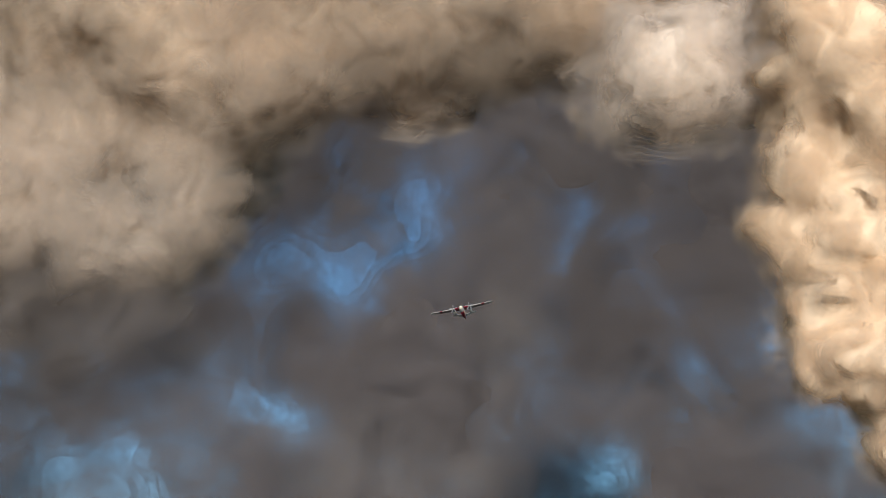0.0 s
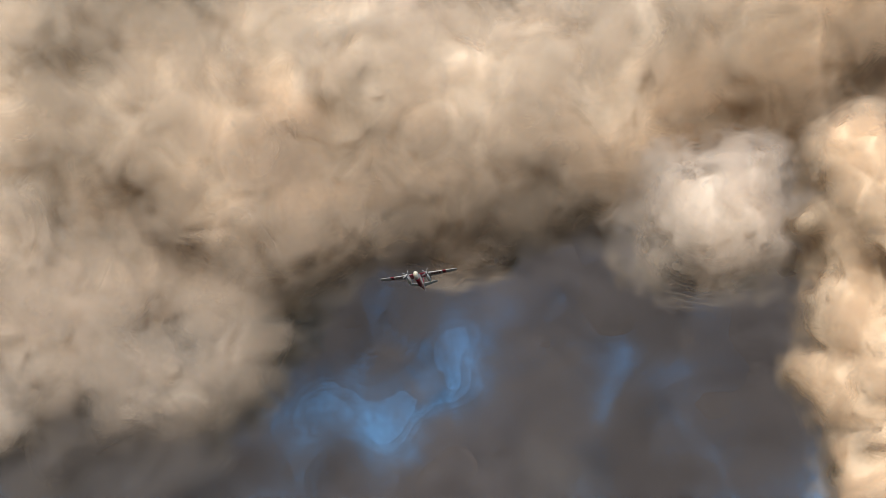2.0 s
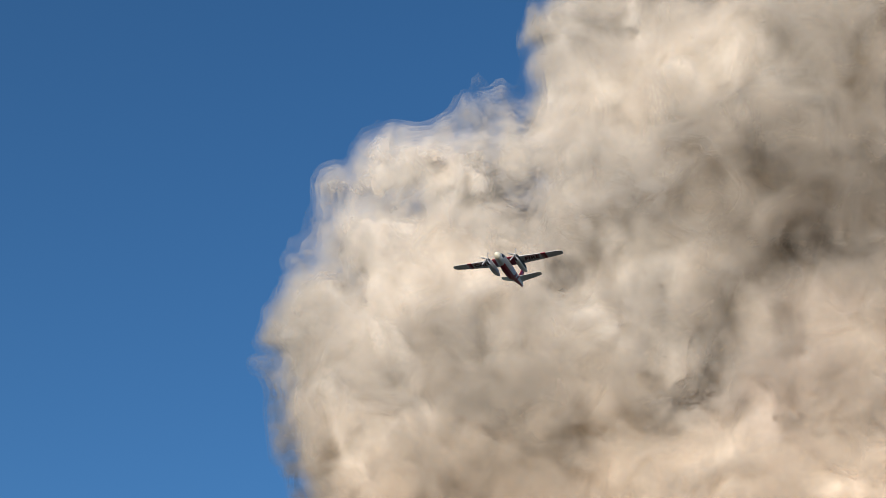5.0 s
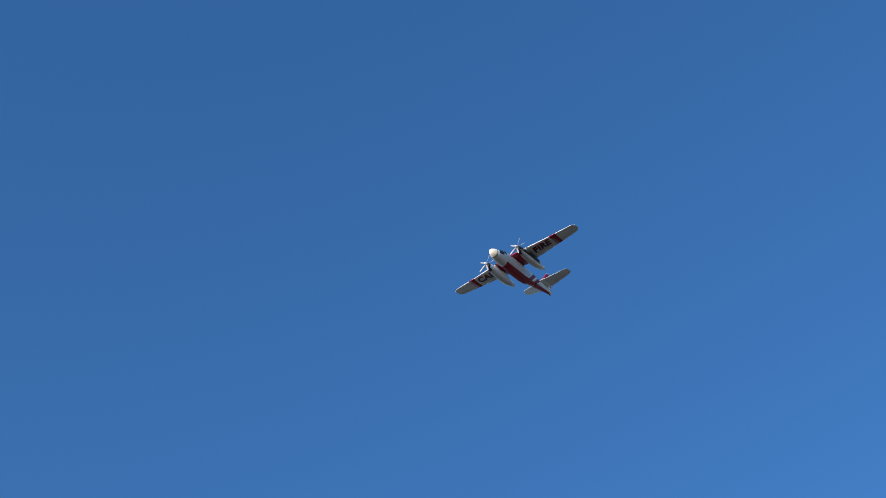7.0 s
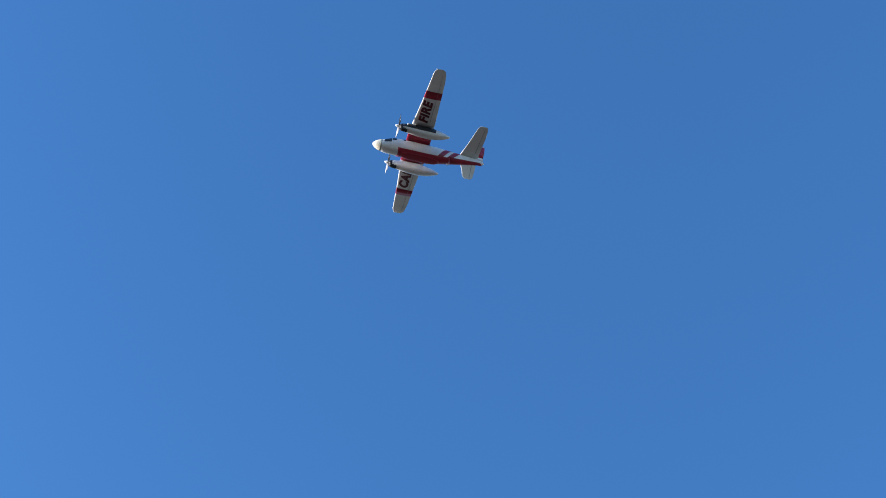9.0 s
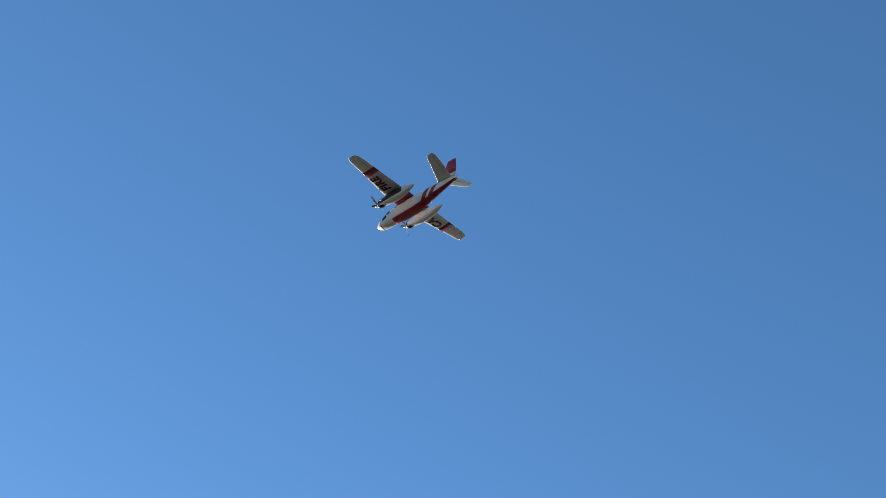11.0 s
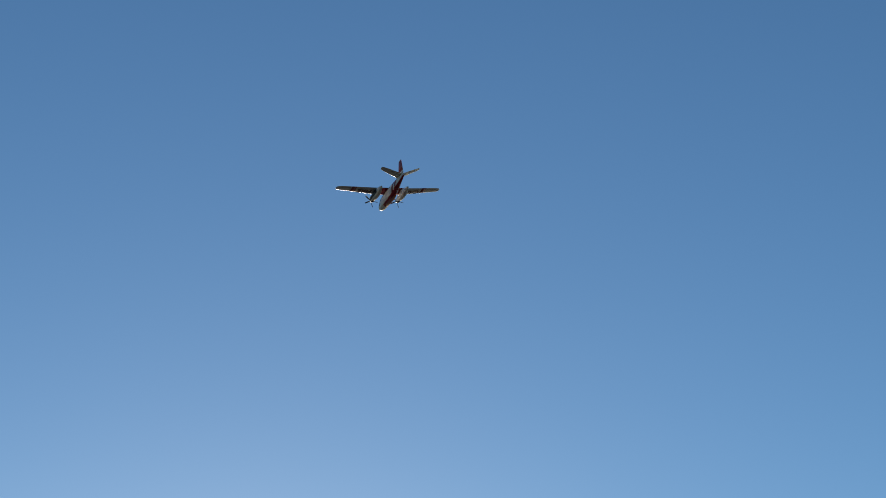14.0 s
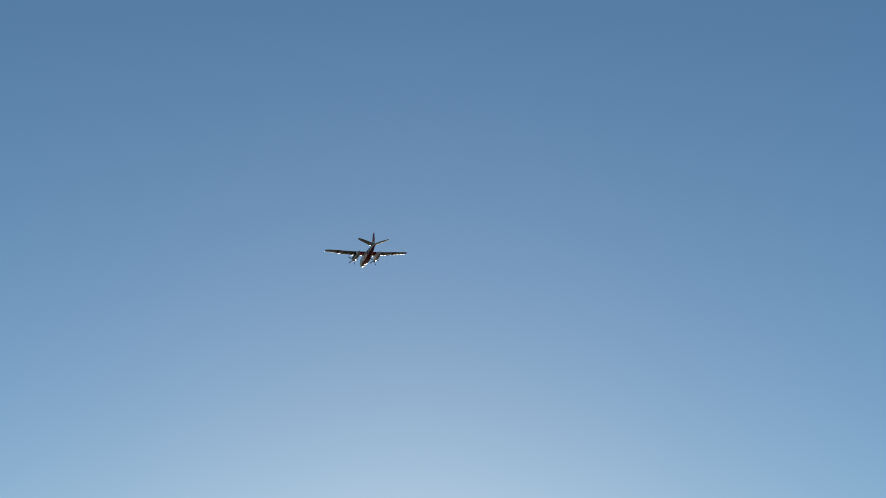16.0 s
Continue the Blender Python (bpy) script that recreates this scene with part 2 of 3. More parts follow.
def make_tanker():
    plane = new("airplane")
    tagged(plane, "white and red twin-turboprop fire-fighting aircraft in flight", "airplane")
    body = part("fuselage", loft([hull_ring(x) for x in [-0.26, -0.32, -0.4, -0.5, -0.66, -0.85, -1.1] + [-1.4 - 0.3 * i for i in range(40)] + [-13.3]]),
                WHITE, plane, "white fuselage with rounded nose")
    part("radome", loft([hull_ring(x, 0.012) for x in (-0.262, -0.29, -0.32, -0.4, -0.5, -0.66, -0.85, -1.1, -1.25)]), CREAM, body, "cream nose cone")
    # red belly sweep, the slanted bands in front of the tail, red tail keel
    part("belly_stripe", hull_patch(-2.9, -9.0, 216, 324, 22, 0.3), RED, body, "red belly")
    part("belly_stripe", hull_patch(-9.0, -12.7, 210, 330, 14, 0.3), RED, body, "red belly")
    for x0 in (-8.2, -9.35):
        for a0, a1 in ((218, 122), (-38, 58)):
            part("slanted_band", hull_patch(x0, x0 - 0.68, a0, a1, 10, -0.75, 0.016), RED, body, "red slanted band")
    # cockpit panes
    for a0, a1, x0, x1 in ((58, 86, -1.62, -2.25), (94, 122, -1.62, -2.25), (-2, 54, -1.5, -2.3), (126, 182, -1.5, -2.3), (12, 46, -2.38, -2.85), (134, 168, -2.38, -2.85)):
        part("cockpit_window", hull_patch(x0, x1, a0, a1, 6, 0.0, 0.018), GLASS, body, "dark cockpit window")
    for y, x in ((1, -4.6), (-1, -4.6)):
        part("cabin_window", hull_patch(x + 0.95, x + 0.65, 25 if y > 0 else 155, 42 if y > 0 else 138, 4, 0, 0.018), GLASS, body, "small dark window")
    # turret-like bulge and doors of the retardant tank under the belly
    bm = loft([oval(x, 0, 0.5 * s, -1.15, -1.27 - 0.08 * s, 20, 3) for x, s in ((-3.5, 0.1), (-3.8, 0.7), (-4.6, 1), (-6.6, 1), (-7.6, 0.7), (-8.1, 0.1))])
    part("retardant_tank", bm, RED, body, "red belly tank fairing")
    # centre wing
    for side in (1, -1):
        st = [(s, -3.95, 2.78, 0.92, 0.155) for s in (0.3, 1.2, 2.4)]
        part("centre_wing", wing(st, lambda x, s, z, k=side: (x, k * s, z)), RED, plane, "red centre section of the wing")
        w = part("wing", wing(WING, lambda x, s, z, k=side: (x, k * s, z)), WHITE, plane, "white tapered wing")
        part("wing_band", wing_band(6.85, 7.8, side), RED, w, "red band round the wing")
        part("tip_light", loft([oval(-5.0 - 0.12 * i, side * 10.8, r, 1.37 + r, 1.37 - r, 10, 2) for i, r in enumerate((0.01, 0.05, 0.06, 0.01))]), TIPW, w)
        # aileron and flap seams, thin dark gaps on the underside
        for s0, s1 in ((3.7, 6.9), (7.0, 10.2)):
            bm = bmesh.new()
            q = []
            for s in (s0, s1):
                _, ld, ch, h, tk = wing_at(s)
                for f in (0.735, 0.75):
                    q.append((ld - f * ch, side * s, h - 0.032 * ch))
            vs = [bm.verts.new(p) for p in q] + [bm.verts.new((p[0], p[1], p[2] + 0.05)) for p in q]
            for idx in ((0, 1, 3, 2), (4, 6, 7, 5), (0, 4, 5, 1), (2, 3, 7, 6), (0, 2, 6, 4), (1, 5, 7, 3)):
                bm.faces.new([vs[i] for i in idx])
            part("seam", bm, GREY, w, "dark control-surface seam", False)
        text = "FIRE" if side > 0 else "CAL"
        s = 4.95 if side > 0 else 5.2
        _, ld, ch, h, tk = wing_at(s)
        slope = math.degrees(math.atan2(0.16, 2.9))
        # letters read from the right wing to the left, tops towards the leading edge, seen from below
        m = Matrix(((0, 1, 0, ld - 0.41 * ch), (1, 0, 0, side * s), (0, 0, -1, h - 0.066 * ch), (0, 0, 0, 1)))
        m = m @ pose(0, 0, 0, 2.0, side * slope, 0)
        lettering(text, 1.42 if side > 0 else 1.42, DEEP, w, m, "dark red letters under the wing")
        # engine nacelle
        y = side * 2.75
        prof = ((-2.72, 0.22, 0.46, 0.06), (-2.85, 0.30, 0.56, -0.06), (-3.3, 0.38, 0.68, -0.20), (-4.0, 0.47, 0.80, -0.42), (-5.0, 0.54, 0.90, -0.56),
                (-6.2, 0.55, 0.86, -0.58), (-7.2, 0.47, 0.72, -0.42), (-8.1, 0.27, 0.50, -0.10), (-8.5, 0.12, 0.36, 0.10), (-8.64, 0.03, 0.28, 0.20))
        nac = part("nacelle", loft([oval(x, y, hw, t, b, 24, 2.4) for x, hw, t, b in prof]), WHITE, plane, "white engine nacelle")
        part("air_intake", loft([oval(x, y, hw, t, b, 16, 2.6) for x, hw, t, b in ((-2.74, 0.20, 0.02, -0.18), (-3.0, 0.24, 0.0, -0.30), (-3.6, 0.24, -0.1, -0.40))]), BLACK, nac, "dark chin air intake")
        part("cowl_ring", loft([oval(x, y, hw, t, b, 24, 2.3) for x, hw, t, b in ((-2.70, 0.235, 0.475, 0.045), (-2.90, 0.335, 0.60, -0.10), (-3.06, 0.36, 0.645, -0.16))]), BLACK, nac, "dark cowl ring")
        # exhaust stub and the soot-black heat panel on the outer flank
        part("exhaust_panel", skin_patch(prof, y, -2.95, -6.9, *((-22, 66) if side > 0 else (202, 114)), 10, 2.4), BLACK, nac, "black soot-stained exhaust panel")
        part("exhaust_pipe", loft([oval(x, y + side * 0.52, r, 0.30 + r, 0.30 - r, 12, 2) for x, r in ((-3.5, 0.05), (-3.6, 0.13), (-4.3, 0.14), (-4.5, 0.1))]), GREY, nac, "grey exhaust pipe")
        # propeller, turning about its own shaft
        prop = new("propeller")
        prop.parent = plane
        tagged(prop, "five-bladed grey propeller")
        prop.location = (-2.62, y, 0.27)
        PROPS.append((prop, (-2.62, y, 0.27)))
        part("spinner", loft([oval(x, 0, r, r, -r, 16, 2) for x, r in ((0.42, 0.01), (0.38, 0.07), (0.26, 0.14), (0.08, 0.2), (-0.1, 0.21))]), TIPW, prop, "pale pointed spinner")
        for b in range(5):
            turn = Matrix.Rotation(2 * math.pi * b / 5, 4, "X")
            rings, tips = [], []
            for r, ch, tw in ((0.15, 0.13, 62), (0.4, 0.22, 50), (0.8, 0.27, 36), (1.15, 0.25, 27), (1.32, 0.21, 24), (1.42, 0.12, 22)):
                cs, sn = math.cos(radians(tw)), math.sin(radians(tw))
                ring = [turn @ Vector((u * ch * sn + v * cs, u * ch * cs - v * sn, r)) for u, v in
                        ((-0.5, 0), (-0.2, 0.02), (0.2, 0.022), (0.5, 0), (0.2, -0.012), (-0.2, -0.012))]
                rings.append(ring)
            blade = part("blade", loft(rings), BLADE, prop, "grey propeller blade")
    # tail: swept fin, rudder, tailplane with strong dihedral
    fin = [(0.85, -10.35, 2.85, 0, 0.07), (1.3, -10.9, 2.25, 0, 0.09), (2.4, -11.5, 1.78, 0, 0.09), (3.3, -11.98, 1.32, 0, 0.09), (3.52, -12.14, 1.08, 0, 0.07), (3.58, -12.4, 0.6, 0, 0.05)]
    up = part("fin", wing(fin, lambda x, s, z: (x, z, s)), WHITE, plane, "swept white tail fin")
    red = [(1.35, -10.91, 2.26, 0, 0.098), (2.4, -11.48, 1.82, 0, 0.1), (3.3, -11.96, 1.36, 0, 0.1), (3.44, -12.04, 1.2, 0, 0.09)]
    part("fin_band", wing(red, lambda x, s, z: (x, z * 1.15, s)), RED, up, "red band on the fin")
    mark = [(2.1, -11.9, 0.85, 0, 0.10), (2.75, -12.2, 0.7, 0, 0.10)]
    part("fin_mark", wing(mark, lambda x, s, z: (x, z * 1.9, s)), WHITE, up, "pale bar on the red band")
    for side in (1, -1):
        st = [(0.15, -10.35, 2.15, 0.86, 0.10), (1.0, -10.72, 1.86, 1.14, 0.10), (2.6, -11.28, 1.5, 1.63, 0.10), (3.6, -11.6, 1.22, 1.93, 0.09), (3.9, -11.8, 0.92, 2.02, 0.08), (4.0, -12.05, 0.5, 2.05, 0.05)]
        t = part("tailplane", wing(st, lambda x, s, z, k=side: (x, k * s, z)), WHITE, plane, "white upswept tailplane")
        ele = [(0.6, -12.02, 0.05, 1.0 - 0.06, 0.4), (3.6, -12.42, 0.05, 1.93 - 0.045, 0.4)]
        part("elevator_seam", wing(ele, lambda x, s, z, k=side: (x, k * s, z)), GREY, t, "dark elevator seam")
    part("tail_bumper", loft([oval(x, 0, r, 0.05 + r * 0.6, 0.05 - r, 12, 2) for x, r in ((-12.1, 0.02), (-12.4, 0.09), (-12.9, 0.08), (-13.2, 0.02))]), RED, body, "red tail bumper")
    part("antenna", loft([oval(x, 0, 0.02, 1.1 + h, 1.0, 8, 2) for x, h in ((-7.2, 0.0), (-7.3, 0.35), (-7.45, 0.35), (-7.6, 0.0))]), WHITE, body)
    part("antenna", loft([oval(x, 0, 0.02, -1.0, -1.0 - h, 8, 2) for x, h in ((-8.9, 0.0), (-9.0, 0.3), (-9.12, 0.3), (-9.3, 0.0))]), WHITE, body)
    return plane


PROPS = []
tanker = make_tanker()


# ---- a small light aircraft far above ----
def make_spotter():
    plane = new("airplane")
    tagged(plane, "small distant light aircraft, dark against the sky", "airplane")
    body = ((0.0, 0.06, 0.05, -0.1), (-0.4, 0.42, 0.3, -0.45), (-1.4, 0.55, 0.55, -0.6), (-2.2, 0.55, 0.9, -0.6), (-3.6, 0.5, 0.8, -0.5), (-5.4, 0.22, 0.4, -0.1), (-7.4, 0.08, 0.3, 0.1))
    part("fuselage", loft([oval(x, 0, h, t, b, 16, 2.4) for x, h, t, b in body]), GREY, plane, "grey fuselage")
    part("engine_cowl", loft([oval(x, 0, h + 0.02, t + 0.02, b - 0.02, 16, 2.4) for x, h, t, b in body[:4]]), BLACK, plane, "dark engine cowl")
    part("tail_boom", loft([oval(x, 0, h + 0.02, t + 0.02, b - 0.02, 16, 2.4) for x, h, t, b in body[-2:]]), BLACK, plane, "dark tail boom")
    for side in (1, -1):
        st = [(0.1, -2.0, 1.5, 0.92, 0.12), (3.0, -2.05, 1.4, 0.98, 0.12), (5.0, -2.3, 1.0, 1.04, 0.1), (5.2, -2.5, 0.6, 1.05, 0.06)]
        part("wing", wing(st, lambda x, s, z, k=side: (x, k * s, z)), BLACK, plane, "dark high wing")
        st = [(0.05, -6.4, 0.95, 0.25, 0.1), (1.6, -6.6, 0.65, 0.27, 0.09), (1.7, -6.75, 0.4, 0.27, 0.05)]
        part("tailplane", wing(st, lambda x, s, z, k=side: (x, k * s, z)), BLACK, plane, "dark tailplane")
    fin = [(0.2, -6.0, 1.4, 0, 0.08), (1.5, -6.9, 0.7, 0, 0.08), (1.6, -7.1, 0.4, 0, 0.05)]
    part("fin", wing(fin, lambda x, s, z: (x, z, s)), BLACK, plane, "dark fin")
    return plane


spotter = make_spotter()


# ---- a bird that crosses close by ----
def make_bird():
    bird = new("bird")
    tagged(bird, "brown bird gliding past with spread wings", "bird")
    body = ((0.0, 0.004, 0.004, -0.004), (-0.03, 0.014, 0.014, -0.012), (-0.06, 0.024, 0.028, -0.02), (-0.10, 0.034, 0.03, -0.036), (-0.18, 0.042, 0.036, -0.046),
            (-0.27, 0.03, 0.03, -0.03), (-0.34, 0.014, 0.016, -0.012))
    part("body", loft([oval(x, 0, h, t, b, 14, 2) for x, h, t, b in body]), PLUMAGE, bird, "brown feathered body")
    part("tail", wing([(-0.035, -0.32, 0.12, 0.0, 0.05), (0.035, -0.32, 0.12, 0.0, 0.05)], lambda x, s, z: (x, s, z)), PLUMAGE, bird, "brown fan tail")
    for side in (1, -1):
        st = [(0.02, -0.10, 0.13, 0.02, 0.08), (0.14, -0.08, 0.13, 0.045, 0.07), (0.28, -0.11, 0.09, 0.03, 0.06), (0.36, -0.16, 0.03, 0.015, 0.05)]
        part("wing", wing(st, lambda x, s, z, k=side: (x, k * s, z)), PLUMAGE, bird, "brown spread wing")
    return bird


PLUMAGE = paint("plumage", (0.13, 0.085, 0.05), 0.7, 0.6)
bird = make_bird()


# ---- smoke ----
def lattice(p, seed):
    """Smooth random field in -1..1 at the rows of p."""
    i = np.floor(p).astype(np.int64)
    f = p - i
    u = f * f * f * (f * (f * 6 - 15) + 10)
    tot = np.zeros(len(p))
    for dx in (0, 1):
        for dy in (0, 1):
            for dz in (0, 1):
                h = ((i[:, 0] + dx) * 73856093) ^ ((i[:, 1] + dy) * 19349663) ^ ((i[:, 2] + dz) * 83492791) ^ (seed * 2654435761)
                h = (h ^ (h >> 13)) * 1274126177
                h = (h ^ (h >> 16)) & 0xFFFF
                g = h / 32767.5 - 1
                w = (u[:, 0] if dx else 1 - u[:, 0]) * (u[:, 1] if dy else 1 - u[:, 1]) * (u[:, 2] if dz else 1 - u[:, 2])
                tot += g * w
    return tot


def skin(field, level, low, step):
    """The closed surface on which a field, given on a grid, takes one value: corners and four-sided faces."""
    g = field - level
    s = g < 0
    cells = tuple(k - 1 for k in g.shape)
    corner = list(itertools.product((0, 1), repeat=3))
    cut = lambda v, c: v[c[0]:c[0] + cells[0], c[1]:c[1] + cells[1], c[2]:c[2] + cells[2]]
    some, every = np.zeros(cells, bool), np.ones(cells, bool)
    for c in corner:
        some |= cut(s, c)
        every &= cut(s, c)
    where = np.argwhere(some & ~every)
    value = {c: g[where[:, 0] + c[0], where[:, 1] + c[1], where[:, 2] + c[2]] for c in corner}
    total, count = np.zeros((len(where), 3)), np.zeros(len(where))
    for c in corner:
        for axis in range(3):
            if c[axis]:
                continue
            far = tuple(1 if k == axis else c[k] for k in range(3))
            v0, v1 = value[c], value[far]
            cross = (v0 < 0) != (v1 < 0)
            t = np.where(cross, v0 / np.where(cross, v0 - v1, 1.0), 0.0)
            for k in range(3):
                total[:, k] += t if k == axis else cross * c[k]
            count += cross
    points = low + step * (where + total / count[:, None])
    number = np.full(cells, -1, np.int64)
    number[tuple(where.T)] = np.arange(len(where))
    faces = []
    for axis in range(3):
        o1, o2 = (axis + 1) % 3, (axis + 2) % 3
        s0, s1 = np.take(s, range(s.shape[axis] - 1), axis), np.take(s, range(1, s.shape[axis]), axis)
        e = np.argwhere(s0 != s1)
        e = e[(e[:, o1] > 0) & (e[:, o2] > 0) & (e[:, o1] < cells[o1]) & (e[:, o2] < cells[o2])]
        ring = []
        for d1, d2 in ((0, 0), (1, 0), (1, 1), (0, 1)):
            q = e.copy()
            q[:, o1] -= d1
            q[:, o2] -= d2
            ring.append(number[tuple(q.T)])
        ring = np.stack(ring, 1)
        inner = s0[tuple(e.T)]
        ring[~inner] = ring[~inner][:, ::-1]
        faces.append(ring)
    return points, np.concatenate(faces)


def smoke_field(lumps, step, blend, relief, creased, seed, reach):
    """Grid of distances to the joined lumps, roughened into billows at several sizes (size, depth)."""
    cs = np.array([bearing(a, e, d)[:] for a, e, d, r in lumps])
    rs = np.array([q[3] for q in lumps])
    pad = reach * 0.75
    low = (cs - rs[:, None]).min(0) - pad
    n = np.ceil(((cs + rs[:, None]).max(0) + pad - low) / step).astype(int) + 1
    axes = [low[k] + step * np.arange(n[k]) for k in range(3)]
    joined = np.zeros(n)
    for c, r in zip(cs, rs):
        i0 = np.maximum(((c - r - reach - low) / step).astype(int), 0)
        i1 = np.minimum(((c + r + reach - low) / step).astype(int) + 1, n)
        x, y, z = (axes[k][i0[k]:i1[k]] - c[k] for k in range(3))
        dist = np.sqrt(x[:, None, None] ** 2 + y[None, :, None] ** 2 + (z[None, None, :] / 0.94) ** 2)
        joined[i0[0]:i1[0], i0[1]:i1[1], i0[2]:i1[2]] += np.exp(-(dist - r) / blend)
    field = -blend * np.log(joined + math.exp(-reach / blend))
    near = np.argwhere(np.abs(field) < reach * 0.97)
    p = low + step * near
    bend = np.stack([lattice(p / 80 + 9.7 * k, seed + k) for k in range(3)], 1)
    p = p + 22 * bend
    d = np.zeros(len(p))
    for k, (size, depth) in enumerate(relief):
        v = lattice(p / size + 3.1 * k, seed + 11 + k)
        d += depth * (2.6 * np.sqrt(v * v + 0.008) - 0.85 if creased else 1.5 * v)
    field[tuple(near.T)] -= d
    return field, low


def slopes(field, reach, times):
    """The field's gradient after evening it out over a few cells: thick smoke spreads light, so only its broad forms shade."""
    f = np.clip(field, -120, 120)
    for _ in range(times):
        for axis in range(3):
            ends = [(reach + 1, reach) if k == axis else (0, 0) for k in range(3)]
            run = np.cumsum(np.pad(f, ends, mode="edge"), axis=axis)
            n = run.shape[axis]
            f = (np.take(run, range(2 * reach + 1, n), axis) - np.take(run, range(0, n - 2 * reach - 1), axis)) / (2 * reach + 1)
    return np.gradient(f)


def sampled(grids, at):
    """Values of grids at fractional places, one column a grid."""
    i = np.clip(np.floor(at).astype(int), 0, np.array(grids[0].shape) - 2)
    f = at - i
    out = np.zeros((len(at), len(grids)))
    for c in itertools.product((0, 1), repeat=3):
        w = np.prod(np.where(np.array(c), f, 1 - f), axis=1)
        for k, grid in enumerate(grids):
            out[:, k] += w * grid[i[:, 0] + c[0], i[:, 1] + c[1], i[:, 2] + c[2]]
    return out


def ash_and_shade(points, kinds):
    """How much golden and chalky ash, and umber standing for shade, the smoke holds at each point, by the lumps nearest
    to it.
    """
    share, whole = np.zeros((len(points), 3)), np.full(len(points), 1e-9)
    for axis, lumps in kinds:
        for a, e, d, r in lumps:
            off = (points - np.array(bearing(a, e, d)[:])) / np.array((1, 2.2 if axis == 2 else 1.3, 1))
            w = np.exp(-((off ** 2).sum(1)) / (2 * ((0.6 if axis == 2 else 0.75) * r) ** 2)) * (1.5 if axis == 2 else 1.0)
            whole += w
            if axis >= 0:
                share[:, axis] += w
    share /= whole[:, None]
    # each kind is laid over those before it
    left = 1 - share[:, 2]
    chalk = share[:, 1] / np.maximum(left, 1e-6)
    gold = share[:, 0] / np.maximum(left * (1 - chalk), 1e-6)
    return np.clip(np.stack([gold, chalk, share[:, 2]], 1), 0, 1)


def smoke_mass(name, label, kinds, kind, layers, step=6.0, blend=16.0, relief=(), creased=True, seed=1, deep=True, even=3):
    """A mass of smoke: lumps joined into a dense heart, inside layers that thin outwards."""
    base = new(name)
    tagged(base, label, "smoke")
    front = [q for axis, lumps in kinds if axis != 2 for q in lumps]
    ma, me_ = (sum(q[k] for q in front) / len(front) for k in (0, 1))
    lumps = list(front)
    if deep:
        lumps += [(a + 0.16 * (ma - a), e + 0.16 * (me_ - e), d * 1.07, r * 1.12) for a, e, d, r in front if r > 45]
    field, low = smoke_field(lumps, step, blend, relief, creased, seed, 20 + max(abs(q[0]) for q in layers) + 1.6 * sum(q[1] for q in relief))
    grads = slopes(field, even, 2)
    mid = sum((bearing(a, e, d) for a, e, d, r in front), Vector()) / len(front)
    base.location = mid
    for k, (out, cover) in enumerate(layers):
        points, faces = skin(field, out, low, step)
        me = bpy.data.meshes.new("heart" if cover == "heart" else "haze")
        me.vertices.add(len(points))
        me.vertices.foreach_set("co", (points - np.array(mid[:])).astype(np.float32).ravel())
        me.loops.add(faces.size)
        me.loops.foreach_set("vertex_index", faces.astype(np.int32).ravel())
        me.polygons.add(len(faces))
        me.polygons.foreach_set("loop_start", np.arange(0, faces.size, 4, dtype=np.int32))
        me.polygons.foreach_set("use_smooth", np.ones(len(faces), bool))
        me.update(calc_edges=True)
        if kind in ("ash", "crisp"):
            given = me.attributes.new("ash_and_shade", "FLOAT_VECTOR", "POINT")
            given.data.foreach_set("vector", ash_and_shade(points, kinds).astype(np.float32).ravel())
        up = sampled(grads, (points - low) / step)
        me.normals_split_custom_set_from_vertices(up / np.maximum(np.linalg.norm(up, axis=1), 1e-9)[:, None])
        me.materials.append(SMOKES[kind][cover])
        ob = new(me.name, me)
        ob.parent = base
    DRIFTS.append((base, mid))
    return base


DRIFTS = []
COLUMN = (
    (15.0, 22.3, 1250, 56),
    (16.6, 20.0, 1250, 56),
    (13.3, 18.8, 1250, 37),
    (14.7, 16.3, 1250, 54),
    (12.5, 17.2, 1250, 30),
    (14.1, 13.9, 1250, 41),
    (13.0, 12.4, 1250, 27),
    (15.5, 12.6, 1250, 47),
    (11.7, 17.7, 1250, 17),
    (12.7, 15.5, 1250, 24),
    (14.6, 11.4, 1250, 26),
    (13.2, 21.9, 1250, 26),
    (14.2, 24.1, 1250, 39),
    (18.9, 17.8, 1300, 76),
    (18.7, 12.8, 1300, 81),
    (13.1, 14.0, 1250, 22),
    (15.8, 10.0, 1250, 34),
    (19.0, 22.2, 1300, 76),
    (16.4, 14.8, 1290, 78),
    (16.2, 18.0, 1290, 72),
)
TUFT = (
    (8.7, 22.4, 1380, 50),
    (6.9, 22.8, 1380, 28),
    (10.4, 22.5, 1380, 38),
    (8.4, 21.0, 1380, 26),
    (6.6, 21.5, 1380, 18),
    (9.9, 21.2, 1380, 24),
    (7.7, 23.7, 1380, 29),
    (11.5, 21.4, 1380, 24),
    (9.6, 23.9, 1380, 38),
)
